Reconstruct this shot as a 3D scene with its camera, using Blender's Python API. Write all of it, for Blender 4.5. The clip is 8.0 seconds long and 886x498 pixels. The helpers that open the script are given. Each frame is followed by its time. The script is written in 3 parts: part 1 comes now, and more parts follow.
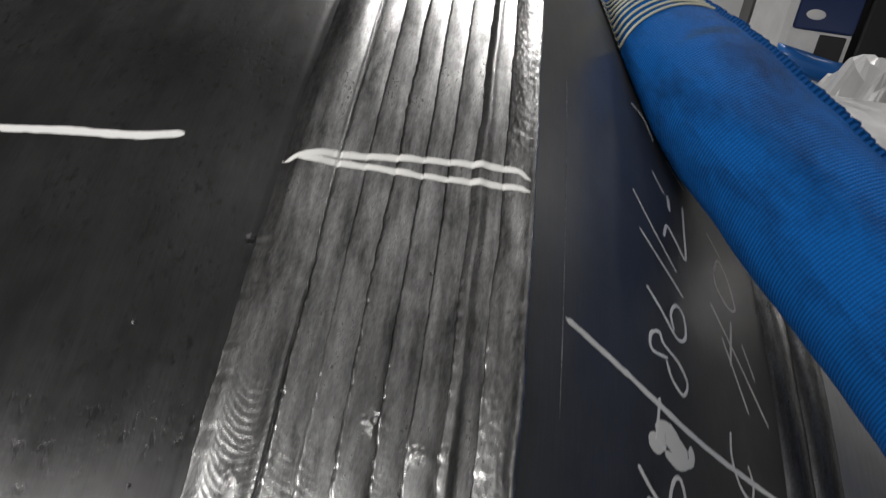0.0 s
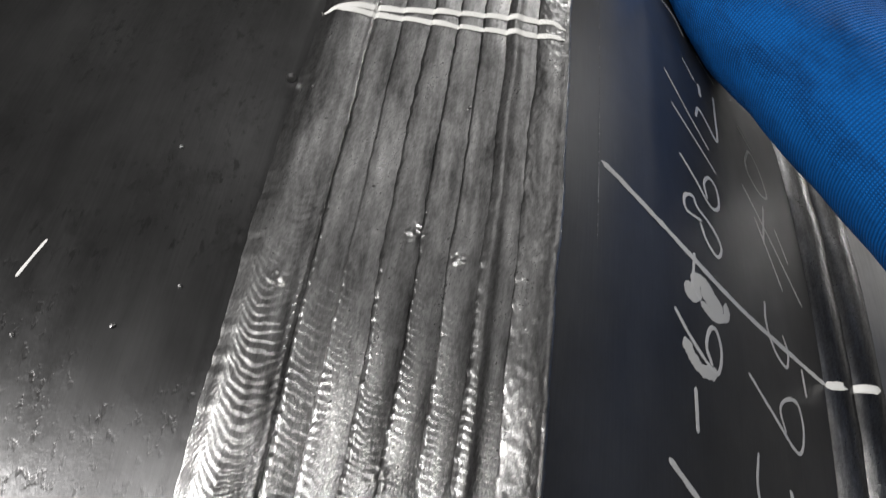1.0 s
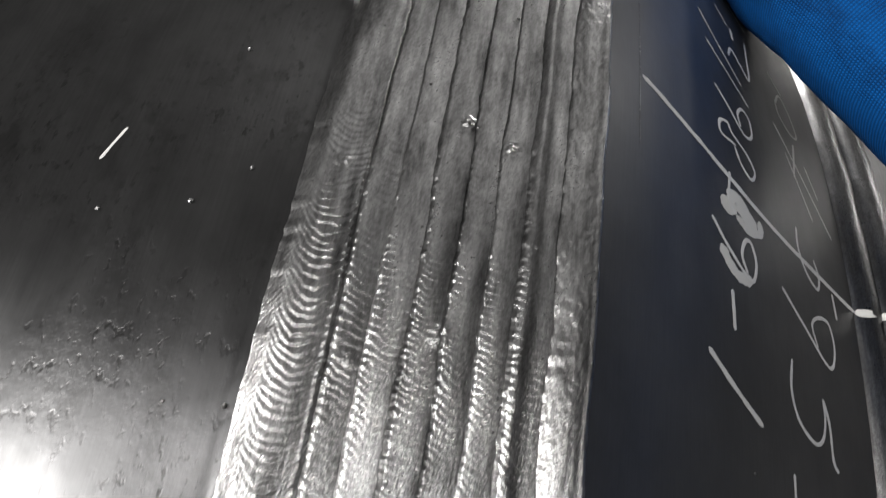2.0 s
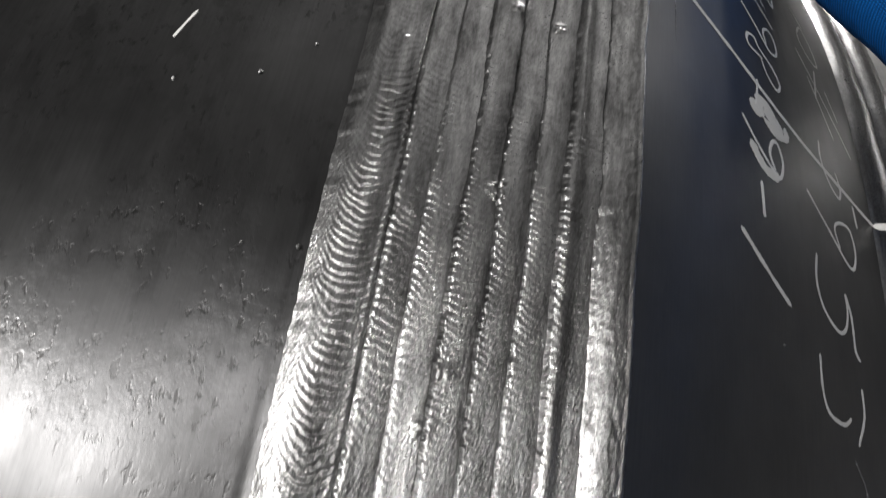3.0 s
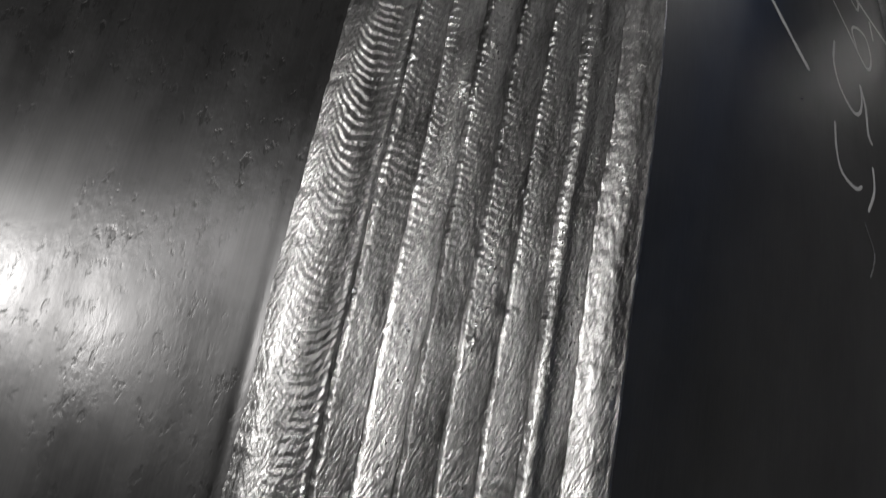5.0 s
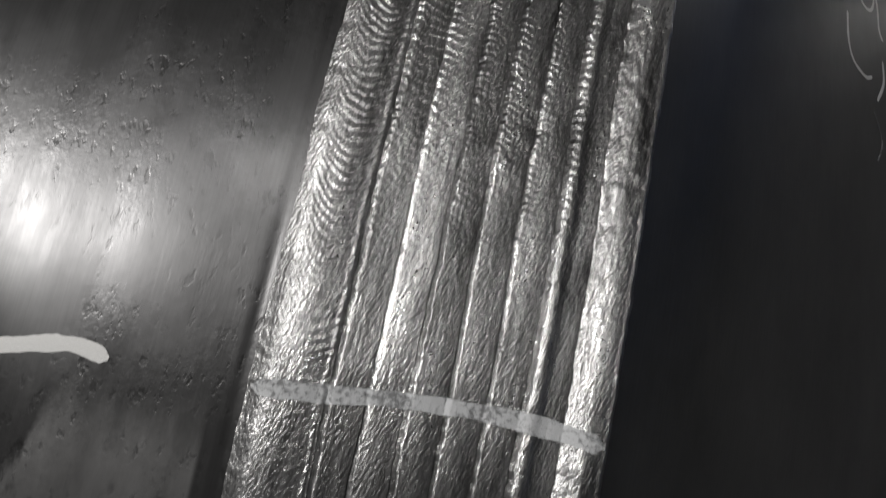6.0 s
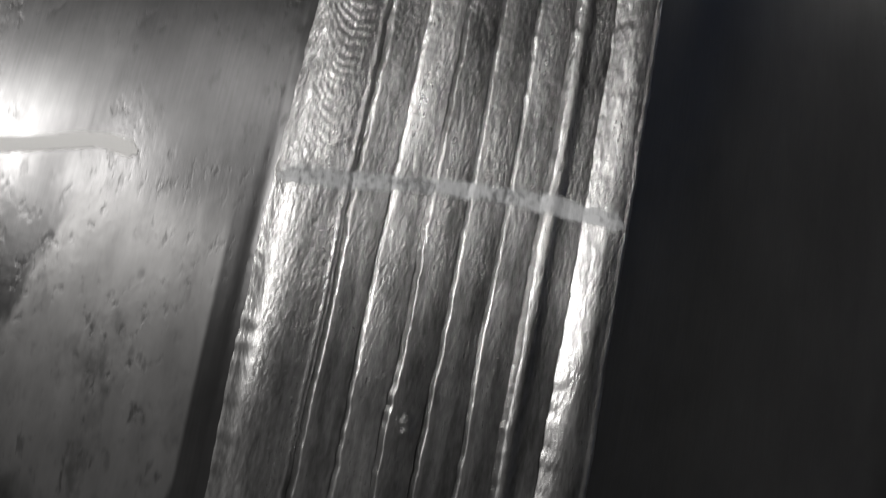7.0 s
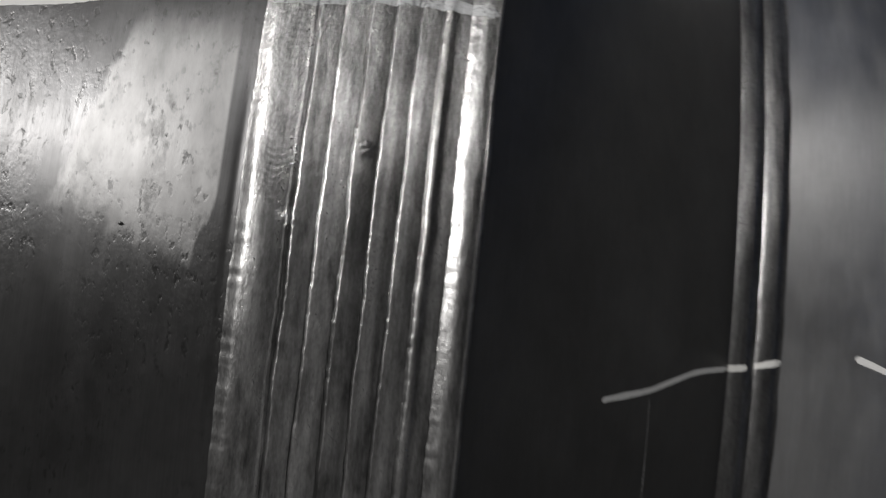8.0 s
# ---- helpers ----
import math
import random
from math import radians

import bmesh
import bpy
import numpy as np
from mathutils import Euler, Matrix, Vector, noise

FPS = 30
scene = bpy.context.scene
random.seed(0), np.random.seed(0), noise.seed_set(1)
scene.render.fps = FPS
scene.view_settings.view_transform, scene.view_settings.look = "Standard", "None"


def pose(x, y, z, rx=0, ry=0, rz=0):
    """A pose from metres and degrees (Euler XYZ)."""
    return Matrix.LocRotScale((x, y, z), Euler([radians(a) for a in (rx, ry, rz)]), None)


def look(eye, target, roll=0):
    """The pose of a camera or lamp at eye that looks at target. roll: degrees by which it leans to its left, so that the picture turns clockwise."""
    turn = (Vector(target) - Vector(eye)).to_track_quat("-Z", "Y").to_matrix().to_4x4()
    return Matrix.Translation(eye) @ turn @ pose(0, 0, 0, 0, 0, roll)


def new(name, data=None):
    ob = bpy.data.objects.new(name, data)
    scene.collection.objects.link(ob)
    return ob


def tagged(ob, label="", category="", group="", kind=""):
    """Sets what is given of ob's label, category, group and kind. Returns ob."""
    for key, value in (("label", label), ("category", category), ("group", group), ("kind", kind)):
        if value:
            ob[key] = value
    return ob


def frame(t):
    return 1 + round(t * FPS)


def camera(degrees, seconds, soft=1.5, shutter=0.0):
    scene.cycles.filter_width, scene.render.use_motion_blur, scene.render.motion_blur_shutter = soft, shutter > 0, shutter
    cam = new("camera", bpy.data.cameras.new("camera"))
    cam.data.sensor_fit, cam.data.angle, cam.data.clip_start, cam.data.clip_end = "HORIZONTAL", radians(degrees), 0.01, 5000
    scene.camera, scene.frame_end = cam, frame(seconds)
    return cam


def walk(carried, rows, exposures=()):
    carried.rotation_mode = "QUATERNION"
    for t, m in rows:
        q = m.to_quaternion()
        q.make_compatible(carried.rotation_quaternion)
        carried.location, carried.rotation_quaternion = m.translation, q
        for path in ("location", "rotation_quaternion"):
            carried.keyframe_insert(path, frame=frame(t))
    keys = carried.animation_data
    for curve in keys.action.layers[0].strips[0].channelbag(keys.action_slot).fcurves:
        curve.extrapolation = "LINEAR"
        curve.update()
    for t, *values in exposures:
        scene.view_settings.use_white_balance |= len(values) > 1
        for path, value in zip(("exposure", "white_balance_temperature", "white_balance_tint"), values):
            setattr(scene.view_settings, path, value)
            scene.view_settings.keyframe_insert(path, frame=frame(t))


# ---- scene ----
cam = camera(57.9, 8.0, soft=1.25, shutter=0.4)
AXIS_Z, TILT = 0.66, 25.0          # height of the vessel's axis, tilt of the path about it
ROWS = [
    (0.0, -0.0230, -0.7118, 0.4325, 85.84, -8.28, 0.42),
    (0.5, -0.0211, -0.7190, 0.4076, 85.57, -7.98, 1.42),
    (1.0, -0.0216, -0.7187, 0.3891, 85.80, -7.83, 1.84),
    (2.5, -0.0305, -0.7418, 0.3438, 86.55, -8.45, 3.26),
    (3.0, -0.0335, -0.7474, 0.3264, 86.40, -8.60, 3.13),
    (3.5, -0.0331, -0.7482, 0.3081, 86.17, -8.73, 3.02),
    (4.0, -0.0340, -0.7487, 0.2902, 85.65, -9.25, 3.14),
    (4.5, -0.0304, -0.7578, 0.2754, 85.47, -9.63, 3.43),
    (6.0, -0.0303, -0.7806, 0.2275, 83.62, -10.88, 3.98),
    (6.5, -0.0301, -0.7848, 0.2126, 83.34, -11.13, 3.75),
    (7.0, -0.0273, -0.7883, 0.1857, 83.61, -10.37, 3.68),
    (7.5, -0.0216, -0.8161, 0.1468, 84.26, -9.53, 3.07),
    (8.0, -0.0076, -0.8758, 0.1227, 86.29, -5.98, 0.86),
]
walk(cam, [(t, pose(0, 0, AXIS_Z, -TILT) @ pose(x, y, z, a, b, c)) for t, x, y, z, a, b, c in ROWS],
     exposures=[(0.0, 0.12), (0.5, 0.3), (1.0, 0.5), (2.5, 0.42), (3.5, 0.2), (4.5, -0.15), (6.0, -0.36), (7.0, -0.28), (8.0, -0.2)])
scene.view_settings.exposure = 0.0

# ---------------------------------------------------------------- world and lamps
world = bpy.data.worlds.new("world")
scene.world = world
world.use_nodes = True
world.node_tree.nodes["Background"].inputs[0].default_value = (0.53, 0.52, 0.50, 1)
world.node_tree.nodes["Background"].inputs[1].default_value = 0.02


def area_lamp(name, eye, target, w, h, watts, colour=(1, 0.975, 0.955)):
    data = bpy.data.lights.new(name, "AREA")
    data.shape, data.size, data.size_y, data.energy, data.color = "RECTANGLE", w, h, watts, colour
    ob = new(name, data)
    ob.matrix_world = look(eye, target)
    return ob


area_lamp("work_lamp", (-2.75, -2.0, 3.20), (-0.1, -0.45, 1.1), 0.75, 0.30, 122, (1, 0.975, 0.95))
area_lamp("unseen_overhead_lamp", (0.7, 4.3, 4.55), (0.7, 4.3, 0), 1.5, 0.4, 200)
# added broad fill above the vessel, lifts the upper seam; no fixture known there
area_lamp("overhead_fill", (0.1, 0.5, 4.6), (0.1, 0.5, 0), 3.0, 1.1, 4.5)
# added helper, out of view: brightens the east wall that the cone mirrors
for lx, ly, watts in ((4.6, 3.4, 45),):
    area_lamp("unseen_overhead_lamp", (lx, ly, 4.55), (lx, ly, 0), 1.5, 0.35, watts)

area_lamp("strip_lamp", (-0.6, -2.4, 4.55), (-0.6, -2.4, 0), 3.6, 0.18, 50)


# ---------------------------------------------------------------- materials
def material(name, base, rough, metal=0.0):
    m = bpy.data.materials.new(name)
    m.use_nodes = True
    b = m.node_tree.nodes["Principled BSDF"]
    b.inputs["Base Color"].default_value = (*base, 1)
    b.inputs["Roughness"].default_value = rough
    b.inputs["Metallic"].default_value = metal
    return m, m.node_tree.nodes, m.node_tree.links, b


def coords(n, l, scale, uv=True):
    tc, mp = n.new("ShaderNodeTexCoord"), n.new("ShaderNodeMapping")
    mp.inputs["Scale"].default_value = scale
    l.new(tc.outputs["UV" if uv else "Object"], mp.inputs["Vector"])
    return mp.outputs["Vector"]


def noise_tex(n, l, vec, scale=1.0, detail=3.0, rough=0.55):
    t = n.new("ShaderNodeTexNoise")
    t.inputs["Scale"].default_value, t.inputs["Detail"].default_value, t.inputs["Roughness"].default_value = scale, detail, rough
    l.new(vec, t.inputs["Vector"])
    return t.outputs["Fac"]


def ramp(n, l, fac, stops):
    r = n.new("ShaderNodeValToRGB")
    while len(r.color_ramp.elements) < len(stops):
        r.color_ramp.elements.new(0.5)
    for e, (p, c) in zip(r.color_ramp.elements, stops):
        e.position, e.color = p, (c, c, c, 1) if isinstance(c, float) else (*c, 1)
    l.new(fac, r.inputs["Fac"])
    return r.outputs["Color"]


def mix(n, l, mode, fac, a, b):
    x = n.new("ShaderNodeMix")
    x.data_type, x.blend_type = "RGBA", mode
    for sock, val in ((x.inputs["Factor"], fac), (x.inputs["A"], a), (x.inputs["B"], b)):
        if isinstance(val, (int, float)):
            sock.default_value = val
        elif isinstance(val, tuple):
            sock.default_value = (*val, 1)
        else:
            l.new(val, sock)
    return x.outputs["Result"]


def bump(n, l, b, parts):
    prev = None
    for height, strength, dist in parts:
        k = n.new("ShaderNodeBump")
        k.inputs["Strength"].default_value, k.inputs["Distance"].default_value = strength, dist
        l.new(height, k.inputs["Height"])
        if prev:
            l.new(prev, k.inputs["Normal"])
        prev = k.outputs["Normal"]
    l.new(prev, b.inputs["Normal"])


# UVs are metres: u along the axis, v round the vessel.
def band(n, l, value, a, b):
    """0 below a, 1 above b, smooth between (a may be the larger)."""
    r = n.new("ShaderNodeMapRange")
    r.interpolation_type = "SMOOTHSTEP"
    flip = a > b
    r.inputs["From Min"].default_value, r.inputs["From Max"].default_value = min(a, b), max(a, b)
    r.inputs["To Min"].default_value, r.inputs["To Max"].default_value = (1, 0) if flip else (0, 1)
    l.new(value, r.inputs["Value"])
    return r.outputs["Result"]


def math_node(n, l, op, a, b):
    k = n.new("ShaderNodeMath")
    k.operation = op
    for sock, val in zip(k.inputs, (a, b)):
        if isinstance(val, (int, float)):
            sock.default_value = val
        else:
            l.new(val, sock)
    return k.outputs[0]


def sanded_mask(n, l):
    """The sanded patch beside the seam: a soft-edged, uneven four-sided area of bare steel."""
    sep = n.new("ShaderNodeSeparateXYZ")
    l.new(coords(n, l, (1, 1, 1)), sep.inputs[0])
    rag = math_node(n, l, "MULTIPLY", math_node(n, l, "SUBTRACT", noise_tex(n, l, coords(n, l, (260, 70, 1)), 1, 4, 0.6), 0.5), 0.012)
    u, v = math_node(n, l, "ADD", sep.outputs[0], rag), math_node(n, l, "ADD", sep.outputs[1], rag)
    left = math_node(n, l, "SUBTRACT", u, math_node(n, l, "MULTIPLY", math_node(n, l, "SUBTRACT", v, 0.114), 0.32))
    low = math_node(n, l, "ADD", v, math_node(n, l, "MULTIPLY", math_node(n, l, "ADD", u, 0.125), 0.38))
    right = math_node(n, l, "ADD", sep.outputs[0], math_node(n, l, "MULTIPLY", band(n, l, v, 0.118, 0.098), 0.005))
    m = math_node(n, l, "MULTIPLY", band(n, l, left, -0.1275, -0.1245), band(n, l, right, -0.0760, -0.0772))
    m = math_node(n, l, "MULTIPLY", m, band(n, l, low, 0.108, 0.120))
    return math_node(n, l, "MULTIPLY", m, band(n, l, v, 0.176, 0.158))


def steel(name, dark, light, rough_lo, rough_hi, brush, pits=0.0, aniso=0.5, metal=1.0):
    m, n, l, b = material(name, light, 0.4, metal)
    tan = n.new("ShaderNodeTangent")
    tan.direction_type, tan.uv_map = "UV_MAP", "UVMap"
    l.new(tan.outputs["Tangent"], b.inputs["Tangent"])
    b.inputs["Anisotropic"].default_value = aniso
    fine = noise_tex(n, l, coords(n, l, (1500, 45, 1)), 1, 2)
    blotch = noise_tex(n, l, coords(n, l, (24, 16, 1)), 1, 6, 0.68)
    smudge = noise_tex(n, l, coords(n, l, (75, 24, 1)), 1, 5, 0.65)
    col = mix(n, l, "MIX", ramp(n, l, blotch, [(0.3, 0.0), (0.72, 1.0)]), dark, light)
    col = mix(n, l, "MULTIPLY", 0.3, col, ramp(n, l, fine, [(0.3, 0.55), (0.7, 1.0)]))
    rough = ramp(n, l, smudge, [(0.3, rough_lo), (0.75, rough_hi)])
    heights = [(fine, 0.2, brush), (smudge, 0.12, 0.0004)]
    if pits:
        mask = sanded_mask(n, l)
        bare = mix(n, l, "MIX", ramp(n, l, smudge, [(0.3, 0.0), (0.7, 1.0)]), (0.15, 0.15, 0.15), (0.27, 0.27, 0.27))
        col = mix(n, l, "MIX", mask, col, bare)
        rough = mix(n, l, "MIX", mask, rough, (0.46, 0.46, 0.46))
        where = noise_tex(n, l, coords(n, l, (30, 22, 1)), 1, 3)
        keep = ramp(n, l, where, [(0.40, 0.0), (0.60, 1.0)])
        p = noise_tex(n, l, coords(n, l, (430, 200, 1)), 1, 3, 0.6)
        pit = mix(n, l, "MULTIPLY", 1.0, ramp(n, l, p, [(0.57, 0.0), (0.66, 1.0)]), keep)
        smear = mix(n, l, "MULTIPLY", 1.0, ramp(n, l, noise_tex(n, l, coords(n, l, (120, 62, 1)), 1, 5, 0.65), [(0.525, 0.0), (0.61, 1.0)]), keep)
        pebble = noise_tex(n, l, coords(n, l, (620, 340, 1)), 1, 3, 0.65)
        col = mix(n, l, "MIX", pit, col, (0.05, 0.05, 0.05))
        col = mix(n, l, "MIX", mix(n, l, "MULTIPLY", 1.0, smear, (0.75, 0.75, 0.75)), col, (0.06, 0.06, 0.06))
        inv = n.new("ShaderNodeInvert")
        l.new(pit, inv.inputs["Color"])
        heights += [(inv.outputs["Color"], pits, 0.0003), (mix(n, l, "MULTIPLY", 1.0, pebble, keep), 0.18, 0.0005)]
    l.new(col, b.inputs["Base Color"])
    l.new(rough, b.inputs["Roughness"])
    bump(n, l, b, heights)
    return m


SHELL = steel("shell_steel", (0.066, 0.066, 0.067), (0.118, 0.118, 0.119), 0.29, 0.43, 0.00004, 0.18, 0.7, 0.86)
CONE = steel("cone_steel", (0.050, 0.050, 0.050), (0.092, 0.092, 0.092), 0.30, 0.38, 0.00003, 0, 0.2, 0.42)
NECK = steel("neck_steel", (0.46, 0.46, 0.46), (0.60, 0.60, 0.60), 0.30, 0.42, 0.00004, 0, 0.4, 0.97)


def bead_material(name="weld_metal", dark=0.14, light=0.82):
    """As-welded metal: smooth high on the seam, wire-brushed and scaly lower down."""
    m, n, l, b = material(name, (0.4, 0.4, 0.4), 0.35, 1.0)
    sep = n.new("ShaderNodeSeparateXYZ")
    l.new(coords(n, l, (1, 1, 1)), sep.inputs[0])
    brushed = band(n, l, sep.outputs[1], 0.40, 0.27)
    slant = n.new("ShaderNodeMapping")
    slant.inputs["Rotation"].default_value = (0, 0, 0.35)
    l.new(coords(n, l, (1, 1, 1)), slant.inputs["Vector"])
    stretch = n.new("ShaderNodeMapping")
    stretch.inputs["Scale"].default_value = (1700, 560, 1)
    l.new(slant.outputs["Vector"], stretch.inputs["Vector"])
    flake = noise_tex(n, l, stretch.outputs["Vector"], 1, 3, 0.6)
    grain = noise_tex(n, l, coords(n, l, (1700, 1100, 1)), 1, 3, 0.6)
    blotch = noise_tex(n, l, coords(n, l, (150, 34, 1)), 1, 6, 0.72)
    wear = noise_tex(n, l, coords(n, l, (300, 12, 1)), 1, 4, 0.6)
    col = mix(n, l, "MIX", ramp(n, l, blotch, [(0.32, 0.0), (0.70, 1.0)]), (dark, dark, dark), (light, light, light))
    speck = noise_tex(n, l, coords(n, l, (420, 110, 1)), 1, 4, 0.7)
    col = mix(n, l, "MULTIPLY", 0.5, col, ramp(n, l, flake, [(0.30, 0.45), (0.58, 1.0)]))
    col = mix(n, l, "MULTIPLY", 0.5, col, ramp(n, l, speck, [(0.28, 0.45), (0.55, 1.0)]))
    col = mix(n, l, "MULTIPLY", 1.0, col, ramp(n, l, wear, [(0.36, 0.62), (0.6, 1.0)]))
    info = n.new("ShaderNodeObjectInfo")
    col = mix(n, l, "MULTIPLY", 1.0, col, ramp(n, l, info.outputs["Random"], [(0.0, 0.85), (1.0, 1.0)]))
    l.new(col, b.inputs["Base Color"])
    l.new(ramp(n, l, mix(n, l, "MIX", 0.5, grain, blotch), [(0.3, 0.40), (0.7, 0.24)]), b.inputs["Roughness"])
    scale = mix(n, l, "MULTIPLY", 1.0, flake, ramp(n, l, brushed, [(0.0, 0.18), (1.0, 1.0)]))
    scale = mix(n, l, "MULTIPLY", 1.0, scale, ramp(n, l, band(n, l, sep.outputs[1], 0.125, 0.185), [(0.0, 0.25), (1.0, 1.0)]))
    bump(n, l, b, [(scale, 0.6, 0.0005), (grain, 0.2, 0.0002)])
    return m


WELD = bead_material()
DARK_WELD = bead_material("dull_weld_metal", 0.16, 0.40)


def chalk_material(name, cover, tone):
    m, n, l, b = material(name, tone, 0.85)
    g = noise_tex(n, l, coords(n, l, (900, 900, 1)), 1, 4, 0.7)
    s = noise_tex(n, l, coords(n, l, (90, 90, 1)), 1, 3)
    both = mix(n, l, "MIX", 0.4, g, s)
    keep = ramp(n, l, both, [(max(0.0, 0.62 - cover * 0.4), 0.0), (max(0.06, 0.72 - cover * 0.4), 1.0)])
    l.new(mix(n, l, "MIX", keep, tuple(0.35 * c for c in tone), tone), b.inputs["Base Color"])
    bump(n, l, b, [(g, 0.4, 0.0003)])
    return m


CHALK = chalk_material("chalk", 1.0, (0.66, 0.66, 0.65))
FAINT = chalk_material("faint_chalk", 0.3, (0.30, 0.30, 0.30))
PAINT = chalk_material("white_paint", 1.4, (0.62, 0.62, 0.60))
THIN = chalk_material("thin_grey_paint", 0.55, (0.50, 0.51, 0.52))


def cloth_material():
    m, n, l, b = material("blue_webbing", (0.0, 0.1, 0.4), 0.8)
    b.inputs["Specular IOR Level"].default_value = 0.15
    uv = n.new("ShaderNodeTexCoord").outputs["UV"]
    waves = []
    for turn, scale in ((0.0, 1.0), (1.5708, 1.0)):
        mp, w = n.new("ShaderNodeMapping"), n.new("ShaderNodeTexWave")
        mp.inputs["Rotation"].default_value = (0, 0, turn)
        l.new(uv, mp.inputs["Vector"])
        w.inputs["Scale"].default_value, w.inputs["Distortion"].default_value = 230 * scale, 1.0
        w.inputs["Detail"].default_value = 1.0
        l.new(mp.outputs["Vector"], w.inputs["Vector"])
        waves.append(w.outputs["Fac"])
    weave = mix(n, l, "MULTIPLY", 0.6, waves[0], waves[1])
    dirt = noise_tex(n, l, coords(n, l, (16, 26, 1)), 1, 6, 0.7)
    # dark streaks placed by noise, in the colour only
    dark_streak = noise_tex(n, l, coords(n, l, (34, 9, 1)), 1, 4, 0.6)
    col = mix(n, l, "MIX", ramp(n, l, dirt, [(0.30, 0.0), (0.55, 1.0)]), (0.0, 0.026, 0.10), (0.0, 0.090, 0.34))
    col = mix(n, l, "MIX", ramp(n, l, dark_streak, [(0.62, 0.0), (0.72, 0.7)]), col, (0.02, 0.04, 0.05))
    col = mix(n, l, "MULTIPLY", 0.7, col, ramp(n, l, weave, [(0.0, 0.25), (0.5, 1.0)]))
    l.new(col, b.inputs["Base Color"])
    bump(n, l, b, [(weave, 0.7, 0.0008), (dirt, 0.4, 0.004)])
    return m


CLOTH = cloth_material()


def plain(name, base, rough, metal=0.0, vary=0.25, scale=6.0):
    m, n, l, b = material(name, base, rough, metal)
    t = noise_tex(n, l, coords(n, l, (scale, scale, scale), False), 1, 5, 0.6)
    l.new(mix(n, l, "MULTIPLY", vary * 2, base, ramp(n, l, t, [(0.25, 0.4), (0.7, 1.0)])), b.inputs["Base Color"])
    bump(n, l, b, [(t, 0.15, 0.01)])
    return m


CORD = plain("tan_cord", (0.36, 0.36, 0.28), 0.8, 0, 0.2, 60)
CONCRETE = plain("concrete", (0.07, 0.07, 0.069), 0.75, 0, 0.3, 2.5)
WALL = plain("painted_wall", (0.36, 0.36, 0.36), 0.8, 0, 0.15, 1.2)
PALE_WALL = plain("pale_wall", (0.36, 0.36, 0.36), 0.8, 0, 0.12, 1.2)
WHITE_WALL = plain("white_panel", (0.8, 0.8, 0.8), 0.6, 0, 0.08, 2)
CEILING = plain("ceiling_sheet", (0.16, 0.16, 0.162), 0.8, 0, 0.2, 1)
GREY_METAL = plain("grey_painted_metal", (0.32, 0.32, 0.32), 0.4, 0.3, 0.2, 8)
DARK_METAL = plain("dark_grey_metal", (0.10, 0.10, 0.10), 0.45, 0.2, 0.2, 8)
NAVY = plain("navy_paint", (0.012, 0.028, 0.10), 0.35, 0, 0.15, 8)
BLUE = plain("blue_paint", (0.005, 0.10, 0.36), 0.35, 0, 0.2, 8)
OFFWHITE = plain("offwhite_paint", (0.62, 0.62, 0.62), 0.45, 0, 0.15, 9)
BLACK = plain("black_plastic", (0.015, 0.015, 0.016), 0.5, 0, 0.2, 9)
FOIL = plain("grey_sheeting", (0.55, 0.55, 0.55), 0.32, 0.25, 0.2, 7)


# ---------------------------------------------------------------- mesh helpers
def part(name, bm, mat, parent=None, label=""):
    me = bpy.data.meshes.new(name)
    bm.to_mesh(me)
    bm.free()
    me.materials.append(mat)
    ob = new(name, me)
    ob.parent = parent
    return tagged(ob, label)


def grid_mesh(name, P, UV, mat, parent=None, label="", wrap=False):
    """A smooth sheet from arrays of places (rows, columns, 3) and of uv (rows, columns, 2)."""
    a, b = P.shape[:2]
    me = bpy.data.meshes.new(name)
    idx = np.arange(a * b).reshape(a, b)
    f = np.stack([idx[:-1, :-1], idx[:-1, 1:], idx[1:, 1:], idx[1:, :-1]], -1).reshape(-1, 4)
    me.vertices.add(a * b)
    me.vertices.foreach_set("co", P.astype(np.float32).ravel())
    me.loops.add(f.size)
    me.loops.foreach_set("vertex_index", f.astype(np.int32).ravel())
    me.polygons.add(len(f))
    me.polygons.foreach_set("loop_start", np.arange(0, f.size, 4, dtype=np.int32))
    me.update(calc_edges=True)
    me.polygons.foreach_set("use_smooth", np.ones(len(f), dtype=bool))
    uv = me.uv_layers.new(name="UVMap")
    uv.data.foreach_set("uv", UV.reshape(-1, 2)[f.ravel()].astype(np.float32).ravel())
    me.materials.append(mat)
    me.validate()
    ob = new(name, me)
    ob.parent = parent
    return tagged(ob, label)


def box(bm, lo, hi, bevel=0.0):
    made = bmesh.ops.create_cube(bm, size=1)["verts"]
    for v in made:
        v.co = Vector([lo[i] + (v.co[i] + 0.5) * (hi[i] - lo[i]) for i in range(3)])
    if bevel:
        es = list({e for v in made for e in v.link_edges})
        bmesh.ops.bevel(bm, geom=es, offset=bevel, segments=2, affect="EDGES", profile=0.5)
    return bm


def block(name, lo, hi, mat, parent=None, bevel=0.0, label=""):
    return part(name, box(bmesh.new(), lo, hi, bevel), mat, parent, label)


def lattice(seed, n=256):
    return np.random.default_rng(seed).random((n, n))


TABLES = [lattice(k) for k in range(8)]


